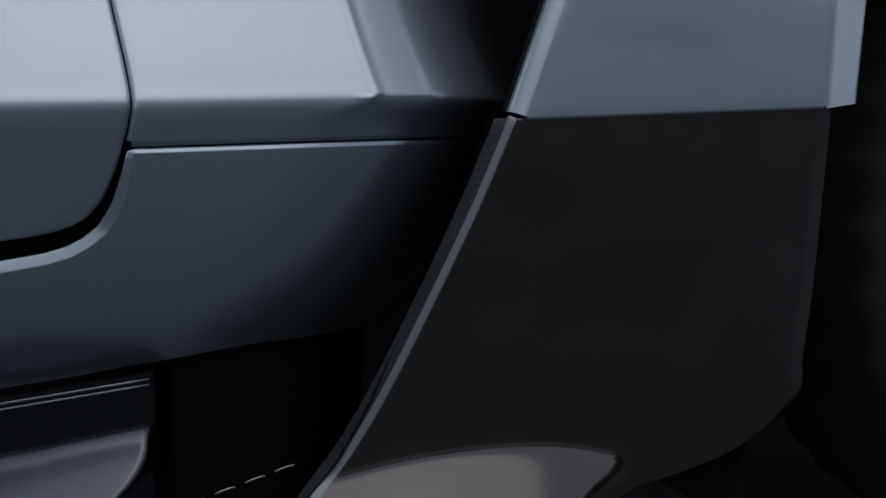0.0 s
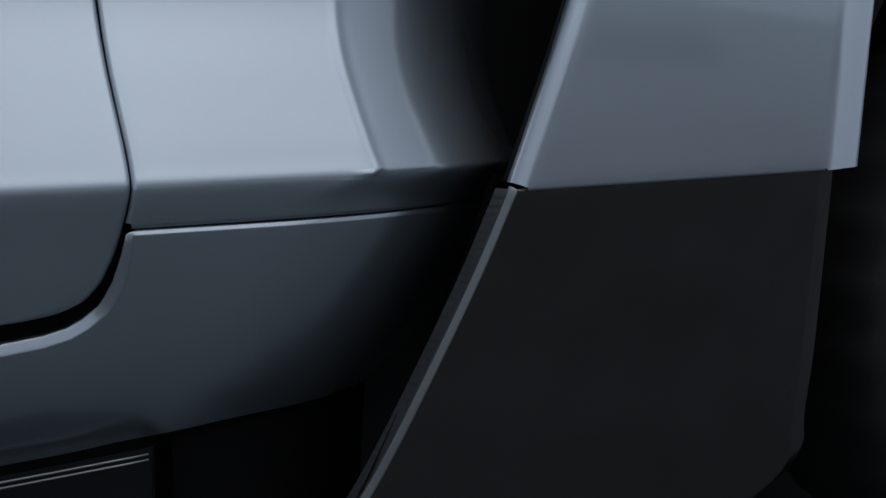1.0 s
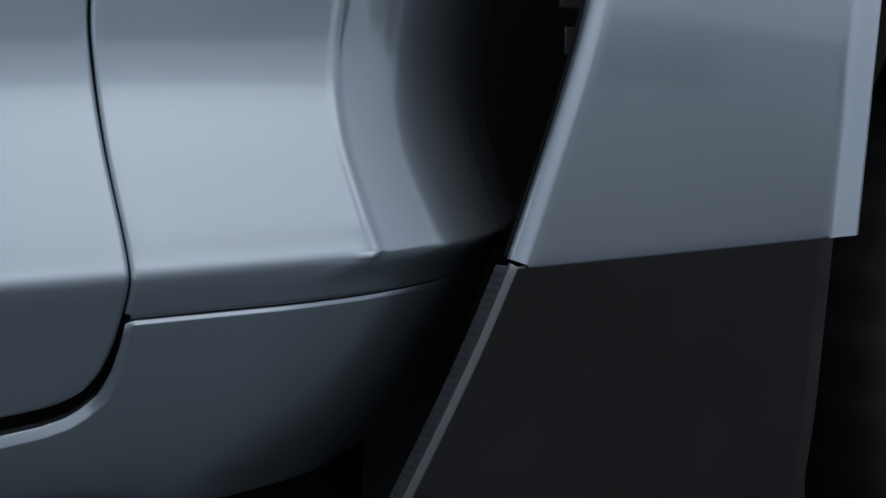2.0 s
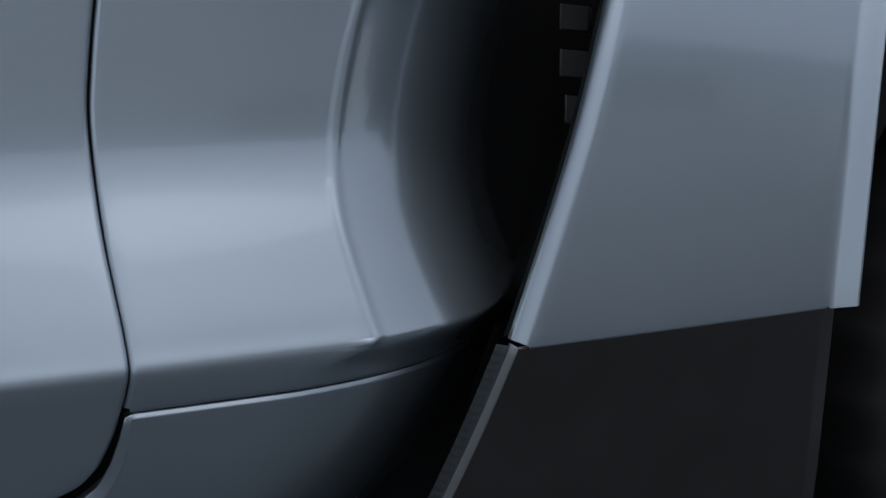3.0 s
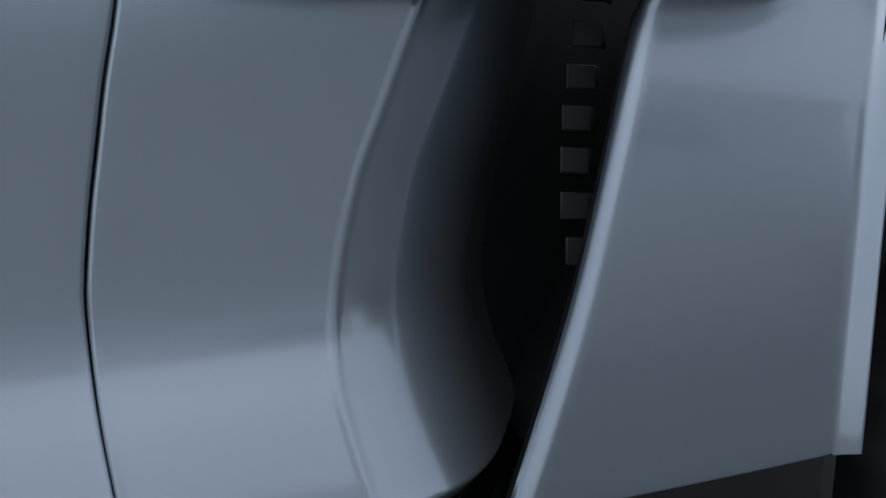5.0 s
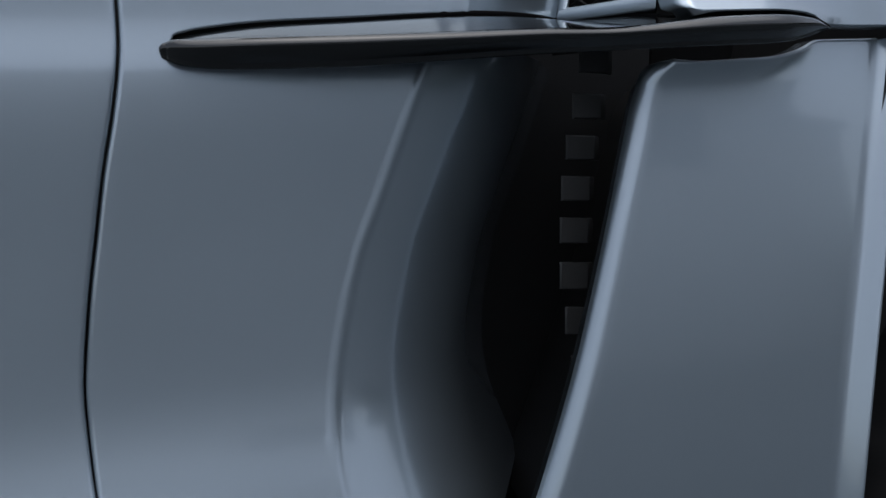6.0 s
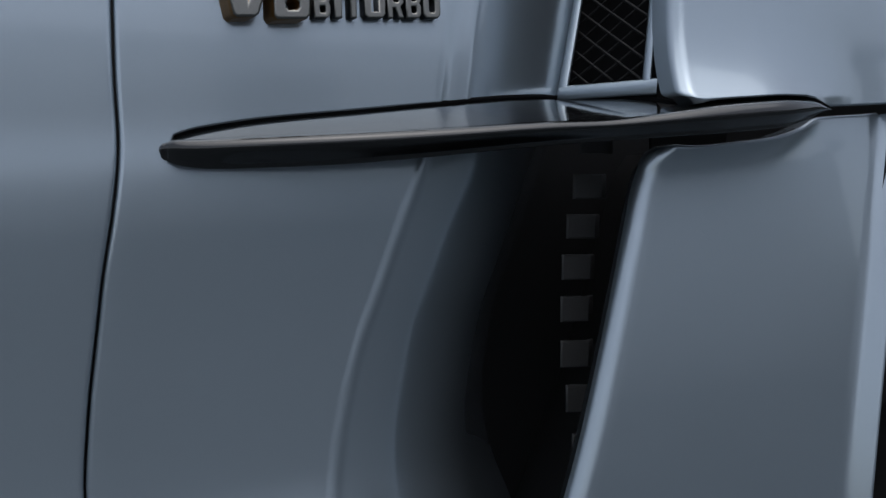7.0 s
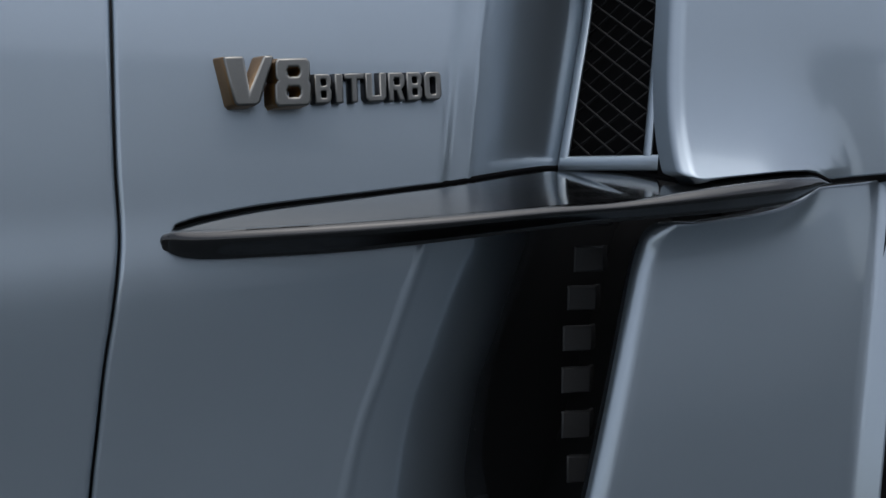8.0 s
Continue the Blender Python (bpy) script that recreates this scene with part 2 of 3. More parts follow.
GAP_LINE = curve((0.480, -0.330), (0.4815, -0.310), (0.485, -0.285), (0.490, -0.270), (0.503, -0.2535), (0.521, -0.243), (0.553, -0.232), (0.582, -0.2265), (0.598, -0.228), (0.636, -0.2345),
            (0.669, -0.241), (0.706, -0.247), (0.742, -0.251), (0.775, -0.2525), (0.807, -0.2505), (0.848, -0.2465), (0.889, -0.241), (0.934, -0.235),
            (0.982, -0.227), (1.026, -0.2225), (1.088, -0.2235), (1.21, -0.223), (1.45, -0.224))


def GAP(z):
    return GAP_LINE(z) + 0.003 * smooth(z, 0.62, 0.75) + 0.0015 * smooth(z, 0.95, 1.05)


LIP = curve((0.36, -0.155), (0.56, -0.055), (0.583, -0.043), (0.595, -0.047), (0.645, -0.060), (0.686, -0.068), (0.731, -0.0695), (0.771, -0.065), (0.821, -0.055), (0.87, -0.042), (0.915, -0.024),
            (0.968, -0.004), (1.02, 0.016), (1.06, 0.032))


def turning_wall(*pts):
    """Depth against distance of a wall whose angle follows the given (distance, degrees)."""
    q = np.linspace(0, 0.4, 801)
    s = np.tan(np.radians(np.interp(q, [p[0] for p in pts], [p[1] for p in pts])))
    d = np.concatenate(([0], np.cumsum((s[1:] + s[:-1]) / 2 * (q[1] - q[0]))))
    return lambda v: float(np.interp(v, q, d))


DUCT = turning_wall((0, 13), (0.004, 15.5), (0.03, 20), (0.06, 26.5), (0.08, 31), (0.10, 37), (0.13, 49), (0.17, 59), (0.30, 62))
SILL_DUCT = turning_wall((0, 0), (0.02, 7), (0.05, 13), (0.08, 19), (0.11, 27), (0.14, 38), (0.18, 50), (0.4, 62))
UPPER_DUCT = turning_wall((0, 20), (0.02, 24), (0.05, 28), (0.09, 31), (0.13, 33), (0.2, 34))


def channel(x, z):
    """How far the air channel behind the lip sinks into the body."""
    soft = 1 - smooth(z - RISE * (x + 0.2285), 0.560, 0.588)
    q = x - LIP(min(1.06, z)) + 0.065 * soft
    if q <= 0:
        return 0.0
    bead = 0.0017 * math.exp(-(((q - 0.006) / 0.005) ** 2)) * (1 - soft)
    s = q * q / (q + 0.006)
    return min(0.32, lerp(DUCT(s), SILL_DUCT(q), soft) - bead)


# front door: only its front edge is in view
rows = []
for z in [0.480 + 0.0005 * k for k in range(0, 12, 2)] + spread(0.487, 1.45, 110, (0.583, 0.006), (0.503, 0.02), (0.72, 0.03), (1.03, 0.03)):
    x1 = GAP(z) - lerp(0.0095, 0.0105, smooth(z, 0.6, 0.8))
    xs_ = [lerp(-0.95, x1, (k / 26) ** 0.6) for k in range(27)]
    rows.append([(x, body(x, z + 0.02 * min(0, x + 0.30)), z + 0.02 * min(0, x + 0.30)) for x in xs_])
part("door", panel(rows, bottom=rolled(0.0045, 0.014), right=rolled(0.0045, 0.014)), PAINT, car, "silver blue door panel with a sharp lower crease")

# fender side panel between the door and the vent, sinking into the air channel
rows = []
for w in spread(0.554, 1.034, 130, (0.583, 0.006), (0.72, 0.03), (1.03, 0.03)):
    x0, l0 = GAP(w), LIP(w)
    xs_ = [lerp(x0, l0 - 0.004, k / 18) for k in range(18)] + [l0 - 0.004 + 0.024 * k / 12 for k in range(12)] + [lerp(l0 + 0.02, l0 + 0.262, k / 18) for k in range(19)]
    row = []
    for x in xs_:
        z = w + RISE * (x + 0.2285)
        row.append((x, body(x, z) + channel(x, z), z))
    rows.append(row)
duct_rows = []
for w in [lerp(0.560, 1.034, k / 50) for k in range(51)]:
    l0 = LIP(w) + 0.260
    row = []
    for k in range(9):
        x = l0 + 0.0060 * k
        z = w + RISE * (x + 0.2285)
        row.append((x, body(x, z) + channel(x, z) + 0.0015, z))
    duct_rows.append(row)
part("fender", panel(rows, left=rolled(0.0045, 0.014), bottom=rolled(0.004, 0.014)), PAINT, car, "silver blue fender panel sweeping into a deep air channel")

bm = bmesh.new()
sheet(bm, duct_rows)
part("duct_floor", bm, PLASTIC, car, "black plastic floor of the air duct")

# sill panel under door and fender
SILL_OFF = curve((0.481, 0.0240), (0.490, 0.0185), (0.503, 0.0145), (0.521, 0.0105), (0.546, 0.0055))
edge = []
for x in [-0.95, -0.8, -0.65, -0.5, -0.42, -0.36, -0.33]:
    edge.append((x, 0.4555 + 0.02 * (x + 0.30)))
for z in [0.481, 0.483, 0.486, 0.490, 0.496, 0.503, 0.512, 0.521, 0.530, 0.540, 0.546]:
    t = Vector((GAP(z + 0.002) - GAP(z - 0.002), 0.004)).normalized()
    off = SILL_OFF(z)
    edge.append((GAP(z) + t.y * off - 0.001, z - t.x * off))
edge = [e for i, e in enumerate(edge) if i == 0 or e[0] > edge[i - 1][0] + 1e-4]
corner = edge[-1][0] + 0.0015
for k in range(30):
    x = lerp(corner, 0.13, (k / 29) ** 1.2)
    edge.append((x, 0.5440 + 0.042 * (x + 0.2285)))


def sill_foot(x):
    return 0.3695 + 0.107 * (x + 0.218) - 1.15 * max(0.0, x + 0.175) ** 2


rows = []
for k in range(37):
    t = k / 36
    rows.append([(x, body(x, lerp(sill_foot(x), z, t)) + channel(x, lerp(sill_foot(x), z, t)) - 0.006 * (1 - smooth(x, -0.29, -0.235)), lerp(sill_foot(x), z, t)) for x, z in edge])
part("sill", panel(rows, top=lambda i: bevelled(0.003, 36, lerp(0.0088, 0.0030, smooth(i, 12, 19)), 0.012)), PAINT, car, "silver blue sill panel turning inward behind the wheel")

# black lower sill with its ledge and two thin trim lines
FOOT = curve((-0.95, 0.234), (-0.333, 0.299), (-0.281, 0.3055), (-0.23, 0.312), (-0.15, 0.322))


def lower(x, z):
    nose = -0.2175 - 19 * (z - 0.302) ** 2
    f = soft_min(FOOT(x) + 0.004 - z, (nose - x) * 3.0, 0.020)
    out = 1.25 * (f + math.sqrt(f * f + 0.005**2)) / 2
    turn = max(0.0, x + 0.228)
    return 0.050 - 0.10 * (z - 0.38) - out + 45 * turn * turn


rows = []
for k in range(71):
    xs_ = [lerp(-0.95, -0.30, i / 12) for i in range(12)] + [lerp(-0.30, -0.17, i / 40) for i in range(41)]
    rows.append([(x, lower(x, lerp(0.20, sill_foot(x) - 0.004, k / 70)), lerp(0.20, sill_foot(x) - 0.004, k / 70)) for x in xs_])
lower_sill = part("lower_sill", panel(rows, bottom=rolled(0.006, 0.014)), GLOSS_BLACK, car, "gloss black lower sill with a ledge")
for dz in (0.0, -0.0048):
    bm = bmesh.new()
    tube(bm, [(x, lower(x, 0.3602 + 0.10 * (x + 0.212) + dz) - 0.0005, 0.3602 + 0.10 * (x + 0.212) + dz) for x in [lerp(-0.95, -0.2225, i / 40) for i in range(41)]], 0.0009, 8)
    part("trim_line", bm, TRIM, lower_sill, "thin grey trim line")


# panel between the vent and the wheel arch
BLADE = curve((0.576, 0.092), (0.629, 0.113), (0.693, 0.138), (0.767, 0.165), (0.83, 0.185), (0.896, 0.205), (0.955, 0.2225), (1.005, 0.238), (1.02, 0.244), (1.0285, 0.253))
ARCH = curve((0.600, 0.4175), (0.682, 0.431), (0.795, 0.452), (0.94, 0.484), (1.075, 0.518))
FIN_FOOT = curve((-0.1923, 1.0285), (-0.189, 1.0247), (-0.1826, 1.0213), (-0.170, 1.0187), (-0.153, 1.0177), (-0.109, 1.0188), (-0.055, 1.0213), (0.002, 1.0260), (0.111, 1.0365), (0.221, 1.045), (0.292, 1.0502), (0.362, 1.0581), (0.394, 1.066), (0.415, 1.072))
CHEEK_TOP = curve((0.240, 1.0368), (0.319, 1.0438), (0.388, 1.0533), (0.418, 1.0625), (0.4315, 1.069), (0.45, 1.0715), (0.496, 1.0748), (0.53, 1.078))


def cheek(x, z):
    u, v = (x - 0.31) / 0.18, (z - 0.80) / 0.25
    flare = 0.014 * math.exp(-max(0.0, CHEEK_TOP(max(0.245, x)) - 0.003 - z) / 0.015) * (1 - smooth(x, 0.30, 0.46))
    return -0.018 + 0.113 * (z - 0.58) + 0.02 * (x - 0.07) + 0.003 * u * u + 0.007 * v * v - flare


rows = []
for k in range(71):
    t = 1 - (1 - k / 70) ** 1.5
    row = []
    for i in range(33):
        s = i / 32
        z0 = 0.5785 + 0.05 * (lerp(0.09, 0.438, s) - 0.09)
        xt = lerp(0.253, 0.519, s)
        z1 = CHEEK_TOP(xt) - 0.003
        z = lerp(z0, z1, t)
        x = lerp(BLADE(lerp(0.578, 1.0285, t)), ARCH(lerp(0.598, 1.07, t)), s)
        row.append((x, cheek(x, z), z))
    rows.append(row)
part("vent_blade", panel(rows, bottom=rolled(0.003, 0.014), left_top=(cove(0.0018, (-16, -24, -28, -30, -34, -44, -48, -52, -62, -74), 0.002, 0.006), cove(0.0004, (-10, -20, -30, -40, -50, -55, -60, -65, -70, -75), 0.001, 0.02)), right=cove(0.0034, (20, 32, 39, 42, 44, 44, 44, 44), 0.0025, 0.10)), PAINT, car, "silver blue panel between the vent and the wheel arch")

# black skirt under it, with a flared foot
SKIRT_L = curve((0.21, -0.116), (0.246, -0.086), (0.263, -0.069), (0.310, -0.037), (0.355, -0.013), (0.405, 0.011), (0.509, 0.058), (0.577, 0.085))
SKIRT_R = curve((0.205, 0.06), (0.216, 0.212), (0.231, 0.308), (0.259, 0.383), (0.293, 0.418), (0.324, 0.416), (0.385, 0.418), (0.504, 0.416), (0.596, 0.413))
FLARE = curve((-0.20, 0.245), (-0.076, 0.263), (-0.015, 0.273), (0.038, 0.2775), (0.094, 0.2775), (0.14, 0.2735), (0.18, 0.265), (0.215, 0.252), (0.24, 0.235), (0.5, 0.05))


def skirt_y(x, z):
    f = soft_min(FLARE(x) - z, (0.243 - 0.4 * max(0, 0.245 - z) - x) * 0.7, 0.03)
    u = (x - 0.26) / 0.2
    return -0.010 + 0.11 * (0.58 - z) + 0.025 * (x - 0.07) + 0.006 * u * u - 0.80 * (f + math.sqrt(f * f + 0.006**2)) / 2


rows = []
for z in spread(0.2105, 0.5745, 90, (0.275, 0.02), (0.24, 0.02)):
    row = []
    for i in range(81):
        s = i / 80
        x = lerp(SKIRT_L(z), SKIRT_R(z), s)
        zz = z + 0.055 * max(0, x - 0.08) * smooth(z, 0.45, 0.575)
        row.append((x, skirt_y(x, zz), zz))
    rows.append(row)
skirt = part("skirt", panel(rows, top=rolled(0.003, 0.014), bottom=rolled(0.003, 0.014), right=bevelled(0.003, 14, 0.023, 0.02)), SKIRT, car, "black lacquered skirt with a flared foot")
rows.append([(x + 0.0012, y + 0.0008, z + 0.0020) for x, y, z in rows[-1]])
part("skirt_edge", edge_strip([r[0] for r in rows], [r[1] for r in rows], bevelled(0.002, 35, 0.0055, 0.003)), EDGE, skirt, "grey bevelled edge")
bm = bmesh.new()
strip = []
edge_pts = [Vector(r[0]) for r in rows]
for i in range(420):  # fine ribs across the strip
    f = i / 419 * (len(edge_pts) - 1)
    j = min(int(f), len(edge_pts) - 2)
    p = edge_pts[j].lerp(edge_pts[j + 1], f - j)
    rib = 0.0004 * math.sin(i * 1.05)
    strip.append([(p.x - 0.0055 - 0.0020 * k, p.y + 0.0062 + 0.003 * k + rib, p.z + 0.001) for k in range(5)])
sheet(bm, strip)
part("skirt_return", bm, WEAVE, skirt, "black textured return of the skirt")

# upper fender above the fin, with the shallow upper channel
UPPER_LIP = curve((1.06, 0.036), (1.083, 0.040), (1.228, 0.061), (1.45, 0.10))
FIN_TOP_LINE = curve((-0.191, 1.0357), (-0.1845, 1.0425), (-0.1737, 1.0470), (-0.150, 1.0524), (-0.122, 1.0572), (-0.083, 1.0619), (-0.043, 1.0660), (-0.001, 1.0706), (0.055, 1.0766), (0.0920, 1.0812), (0.133, 1.0856), (0.192, 1.0888), (0.206, 1.0878), (0.234, 1.0845), (0.244, 1.0805), (0.2525, 1.0768), (0.264, 1.0774), (0.305, 1.0805), (0.363, 1.0843), (0.3945, 1.0832), (0.415, 1.0755))


def upper_channel(x, z):
    q = x - UPPER_LIP(z)
    if q <= 0:
        return 0.0
    d = 0.36 * min(q, 0.011) + 0.12 * max(0.0, min(q - 0.011, 0.017))
    if q > 0.028:
        d += UPPER_DUCT(q - 0.028)
    d -= 0.0010 * math.exp(-(((q - 0.029) / 0.003) ** 2))
    return d


# grille opening: its two sides
GL = curve((1.05, 0.1806), (1.11, 0.1981), (1.175, 0.2181), (1.256, 0.242), (1.3, 0.2495), (1.45, 0.268))


def GR(z):
    return 0.2415 + 0.16 * (z - 1.108)


rows = []
for k in range(70):
    t = (k / 69) ** 1.6
    xr = GL(lerp(1.0916, 1.45, t)) + 0.001
    row = []
    for i in range(97):
        s = i / 96
        x0 = GAP(lerp(1.034, 1.45, t))
        x = lerp(x0, xr, s)
        foot = FIN_TOP_LINE(x) + 0.0024 if x > -0.186 else 1.034 + RISE * (x + 0.2285)
        z = lerp(foot, 1.45, t)
        row.append((x, body(x, z) + upper_channel(x, z), z))
    rows.append(row)
part("upper_fender", panel(rows, left=rolled(0.0045, 0.014), bottom=rolled(0.002, 0.012)), PAINT, car, "silver blue upper fender panel beside the grille")

# upper grille: frame and diamond wire
def grille_at(s, z, back=0.0):
    x0, x1 = GL(z), GR(z)
    y0, y1 = body(x0, z) + upper_channel(x0, z), 0.056 + 0.13 * (z - 1.09)
    return Vector((lerp(x0, x1, s) + 0.6 * back, lerp(y0, y1, s) - 0.002 + back, z))


bm = bmesh.new()
for s0, s1 in ((0.0, 0.115), (0.92, 1.01)):
    prof = [(s0, 0.012), (s0, 0.0), (lerp(s0, s1, 0.2), -0.0016), (lerp(s0, s1, 0.8), -0.0016), (s1, 0.0005), (s1, 0.012)]
    sheet(bm, [[grille_at(s, z, b) for s, b in prof] for z in [lerp(1.0885, 1.45, k / 30) for k in range(31)]])
prof = [(1.0860, 0.006), (1.0865, 0.0), (1.0880, -0.0018), (1.0995, -0.0018), (1.1012, 0.0005), (1.1015, 0.014)]
sheet(bm, [[grille_at(lerp(0.02, 1.07, k / 12), z, b) for k in range(13)] for z, b in prof])
grille = part("grille_frame", bm, PAINT, car, "silver blue frame round a black wire grille")
bm = bmesh.new()
for k in range(-14, 30):
    for sign in (1, -1):
        z0 = 1.06 + 0.0205 * k
        pts = []
        for j in range(9):
            s = j / 8
            z = z0 + sign * 0.062 * (s - 0.5) + 0.031
            if 1.098 < z < 1.45:
                pts.append(grille_at(0.06 + 0.88 * s, z, 0.016 + 0.001 * sign))
        if len(pts) > 1:
            tube(bm, pts, 0.0014, 6)
part("grille_wire", bm, MESH, grille, "black diamond wire mesh")
bm = bmesh.new()
sheet(bm, [[grille_at(s, z, 0.045) for s in (-0.02, 0.5, 1.1)] for z in (1.06, 1.25, 1.45)])
part("grille_back", bm, VOID, grille, "black duct behind the mesh")

# shoulder panel in front of the grille, flaring out over the fin
SHOULDER = curve((1.06, 0.2510), (1.107, 0.2555), (1.231, 0.2695), (1.45, 0.294))


def shoulder_y(x, z):
    h = max(0.0, z - 1.0795 - 0.05 * (x - 0.264))
    horn = 0.030 * math.exp(-h / lerp(0.042, 0.030, smooth(x, 0.25, 0.45))) * (1 - smooth(x, 0.33, 0.46))
    return 0.028 + 0.10 * (z - 1.08) + 0.012 * (x - 0.24) + 0.25 * max(0, z - 1.25) ** 2 - horn + 0.10 * max(0, x - 0.40) ** 2


rows = []
for k in range(60):
    t = (k / 59) ** 2.0
    row = []
    for i in range(45):
        s = i / 44
        x = lerp(SHOULDER(lerp(1.08, 1.45, t)), 0.95, s**1.3)
        foot = (FIN_TOP_LINE(x) if x < 0.414 else lerp(FIN_TOP_LINE(0.414), 1.0775, smooth(x, 0.414, 0.43)) + 0.06 * max(0.0, x - 0.43)) + 0.003
        z = lerp(foot, 1.45, t)
        row.append((x, shoulder_y(x, z), z))
    rows.append(row)
part("shoulder", panel(rows, left_bottom=(bevelled(0.011, 42, 0.004, 0.02), bevelled(0.0015, 60, 0.001, 0.02))), PAINT, car, "silver blue shoulder panel flaring above the fin")

# the fin: polished upper face and satin bar
FIN_EDGE = curve((-0.1923, 1.0365), (-0.1854, 1.0393), (-0.170, 1.0405), (-0.144, 1.0421), (-0.091, 1.0447), (-0.036, 1.0476), (0.033, 1.0518), (0.111, 1.0575), (0.175, 1.0608), (0.220, 1.0662), (0.255, 1.0712), (0.300, 1.0760), (0.363, 1.0800), (0.3945, 1.0795), (0.415, 1.0740))


def fin_out(x):
    t = min(1.0, max(0.0, (x + 0.189) / 0.626))
    return lerp(body(-0.189, 1.03), 0.020, t) - 0.004 - 0.034 * max(0.0, math.sin(math.pi * t)) ** 0.6 - 0.011 * smooth(x, 0.15, 0.28) * (1 - smooth(x, 0.34, 0.415))


def fin_in(x):
    """Where the fin's upper face meets the panels behind it."""
    g = GL(1.09)
    if x < g:
        return body(x, 1.08) + upper_channel(x, 1.085) + 0.002
    return float(np.interp(x, (g, 0.240, 0.262, 0.415), (body(g, 1.08) + upper_channel(g, 1.085) + 0.002, 0.058, 0.012, 0.018)))


FX = spread(-0.1885, 0.415, 130, (-0.19, 0.01), (0.415, 0.02), (0.2, 0.03), (0.246, 0.006))
bm = bmesh.new()
rows = []
for x in FX:
    ze, yo = FIN_EDGE(x), fin_out(x)
    zu = max(FIN_TOP_LINE(x) - 0.0008, ze + 0.0006)
    yi = max(yo + 0.006, fin_in(x))
    row = [(x, yi + 0.03, zu - 0.006), (x, yi + 0.0008, zu - 0.0007)]
    for k in range(13):
        s = k / 12
        row.append((x, lerp(yi, yo + 0.005, s), lerp(zu, ze, s**1.15)))
    rows.append(row)
sheet(bm, rows)
fin = part("fin_top", bm, FIN_TOP, car, "mirror glossy black upper face of the fin")
bm = bmesh.new()
rows = []
TIP = {-0.1942: 0.1, -0.1938: 0.35, -0.1930: 0.58, -0.1918: 0.79, -0.1902: 0.94}
for x in list(TIP) + FX:
    xx = max(x, FX[0])
    ze, zl, yo = FIN_EDGE(xx) + 0.0004, FIN_FOOT(xx) + 0.0005, fin_out(xx)
    zl = min(zl, ze - 0.002)
    h, end = ze - zl, TIP.get(x, 1.0)
    zm = (ze + zl) / 2
    row = [(x, yo + 0.03, zm + (h / 2 - 0.001) * end)]
    r = lerp(0.36, 0.46, smooth(x, 0.15, 0.28)) * h
    wide = max(r, 0.011 * smooth(x, -0.215, -0.150))
    prof = [(0.006 - r + wide - wide * math.sin(radians(a)), h / 2 - r + r * math.cos(radians(a))) for a in range(0, 91, 15)]
    tuck = lerp(0.15, 1.0, smooth(x, -0.190, -0.130))
    prof += [(0.006 - r + 0.013 * tuck * (k / 6) ** 1.1, lerp(h / 2 - r, -h / 2 + 0.003, k / 6)) for k in range(1, 7)]
    prof += [(0.006 - r + dy * tuck, -h / 2 + dz) for dy, dz in ((0.0135, 0.0022), (0.0135, 0.0006), (0.017, 0.0))]
    for dy, dz in prof:
        row.append((x, yo + lerp(0.008, dy, end), zm + dz * end))
    row.append((x, yo + 0.045, zm - (h / 2 - 0.003) * end))
    rows.append(row)
sheet(bm, rows)
part("fin_bar", bm, FIN, fin, "gloss black outer bar of the fin")
bm = bmesh.new()
tube(bm, [(x, max(fin_out(x) + 0.010, fin_in(x) + 0.001), FIN_TOP_LINE(x) + 0.0004) for x in FX], [lerp(0.0034, 0.0021, smooth(x, 0.20, 0.27)) for x in FX], 10)
part("fin_seal", bm, VOID, fin, "black rubber seal above the fin")

# louvres deep in the lower vent, their pitch growing downwards
def louvre(x0, top, high):
    bm = bmesh.new()
    near = 0.016 * smooth(top, 0.96, 1.02)
    x0 -= 0.51 * near
    face = [(x0 + 0.0015, 0.1195), (x0 + 0.003, 0.118), (x0 + 0.031, 0.1165), (x0 + 0.034, 0.1185), (x0 + 0.043, 0.128), (x0 + 0.042, 0.131), (x0 + 0.032, 0.122), (x0 + 0.008, 0.123)]
    sag = 0.05 * (1.05 - top)
    rings = []
    for dz, inset in ((-high, 0.0012), (-high + 0.0015, 0.0), (-0.0015, 0.0), (0.0, 0.0012)):
        rings.append([bm.verts.new((x, y + inset - near, top + dz - sag * (x - x0) * 5)) for x, y in face])
    for lo, hi in zip(rings, rings[1:]):
        for i in range(len(face)):
            j = (i + 1) % len(face)
            bm.faces.new((lo[i], lo[j], hi[j], hi[i]))
    bm.faces.new(rings[0])
    bm.faces.new(rings[-1])
    hard(part("louvre", bm, VANE, car))


for x0, top, high in ((0.199, 1.058, 0.0245), (0.1925, 1.014, 0.0245), (0.1864, 0.9744, 0.0238), (0.1817, 0.9346, 0.0247), (0.1807, 0.8935, 0.0255), (0.1812, 0.8492, 0.0267), (0.1876, 0.8039, 0.0273), (0.1951, 0.7544, 0.0275)):
    louvre(x0 + 0.0015, top, high)

# small vane tips low in the channel
for i in range(4):
    x = -0.200 + 0.024 * i
    bm = bmesh.new()
    tube(bm, [(x + 0.016 * k / 4, 0.0, 0.2665 + 0.0065 * i + 0.004 * k / 4 + 0.0006 * math.sin(math.pi * k / 4)) for k in range(5)], 0.0008, 6)
    part("vane_tip", bm, TRIM, car, "thin bright vane tip in the dark channel")

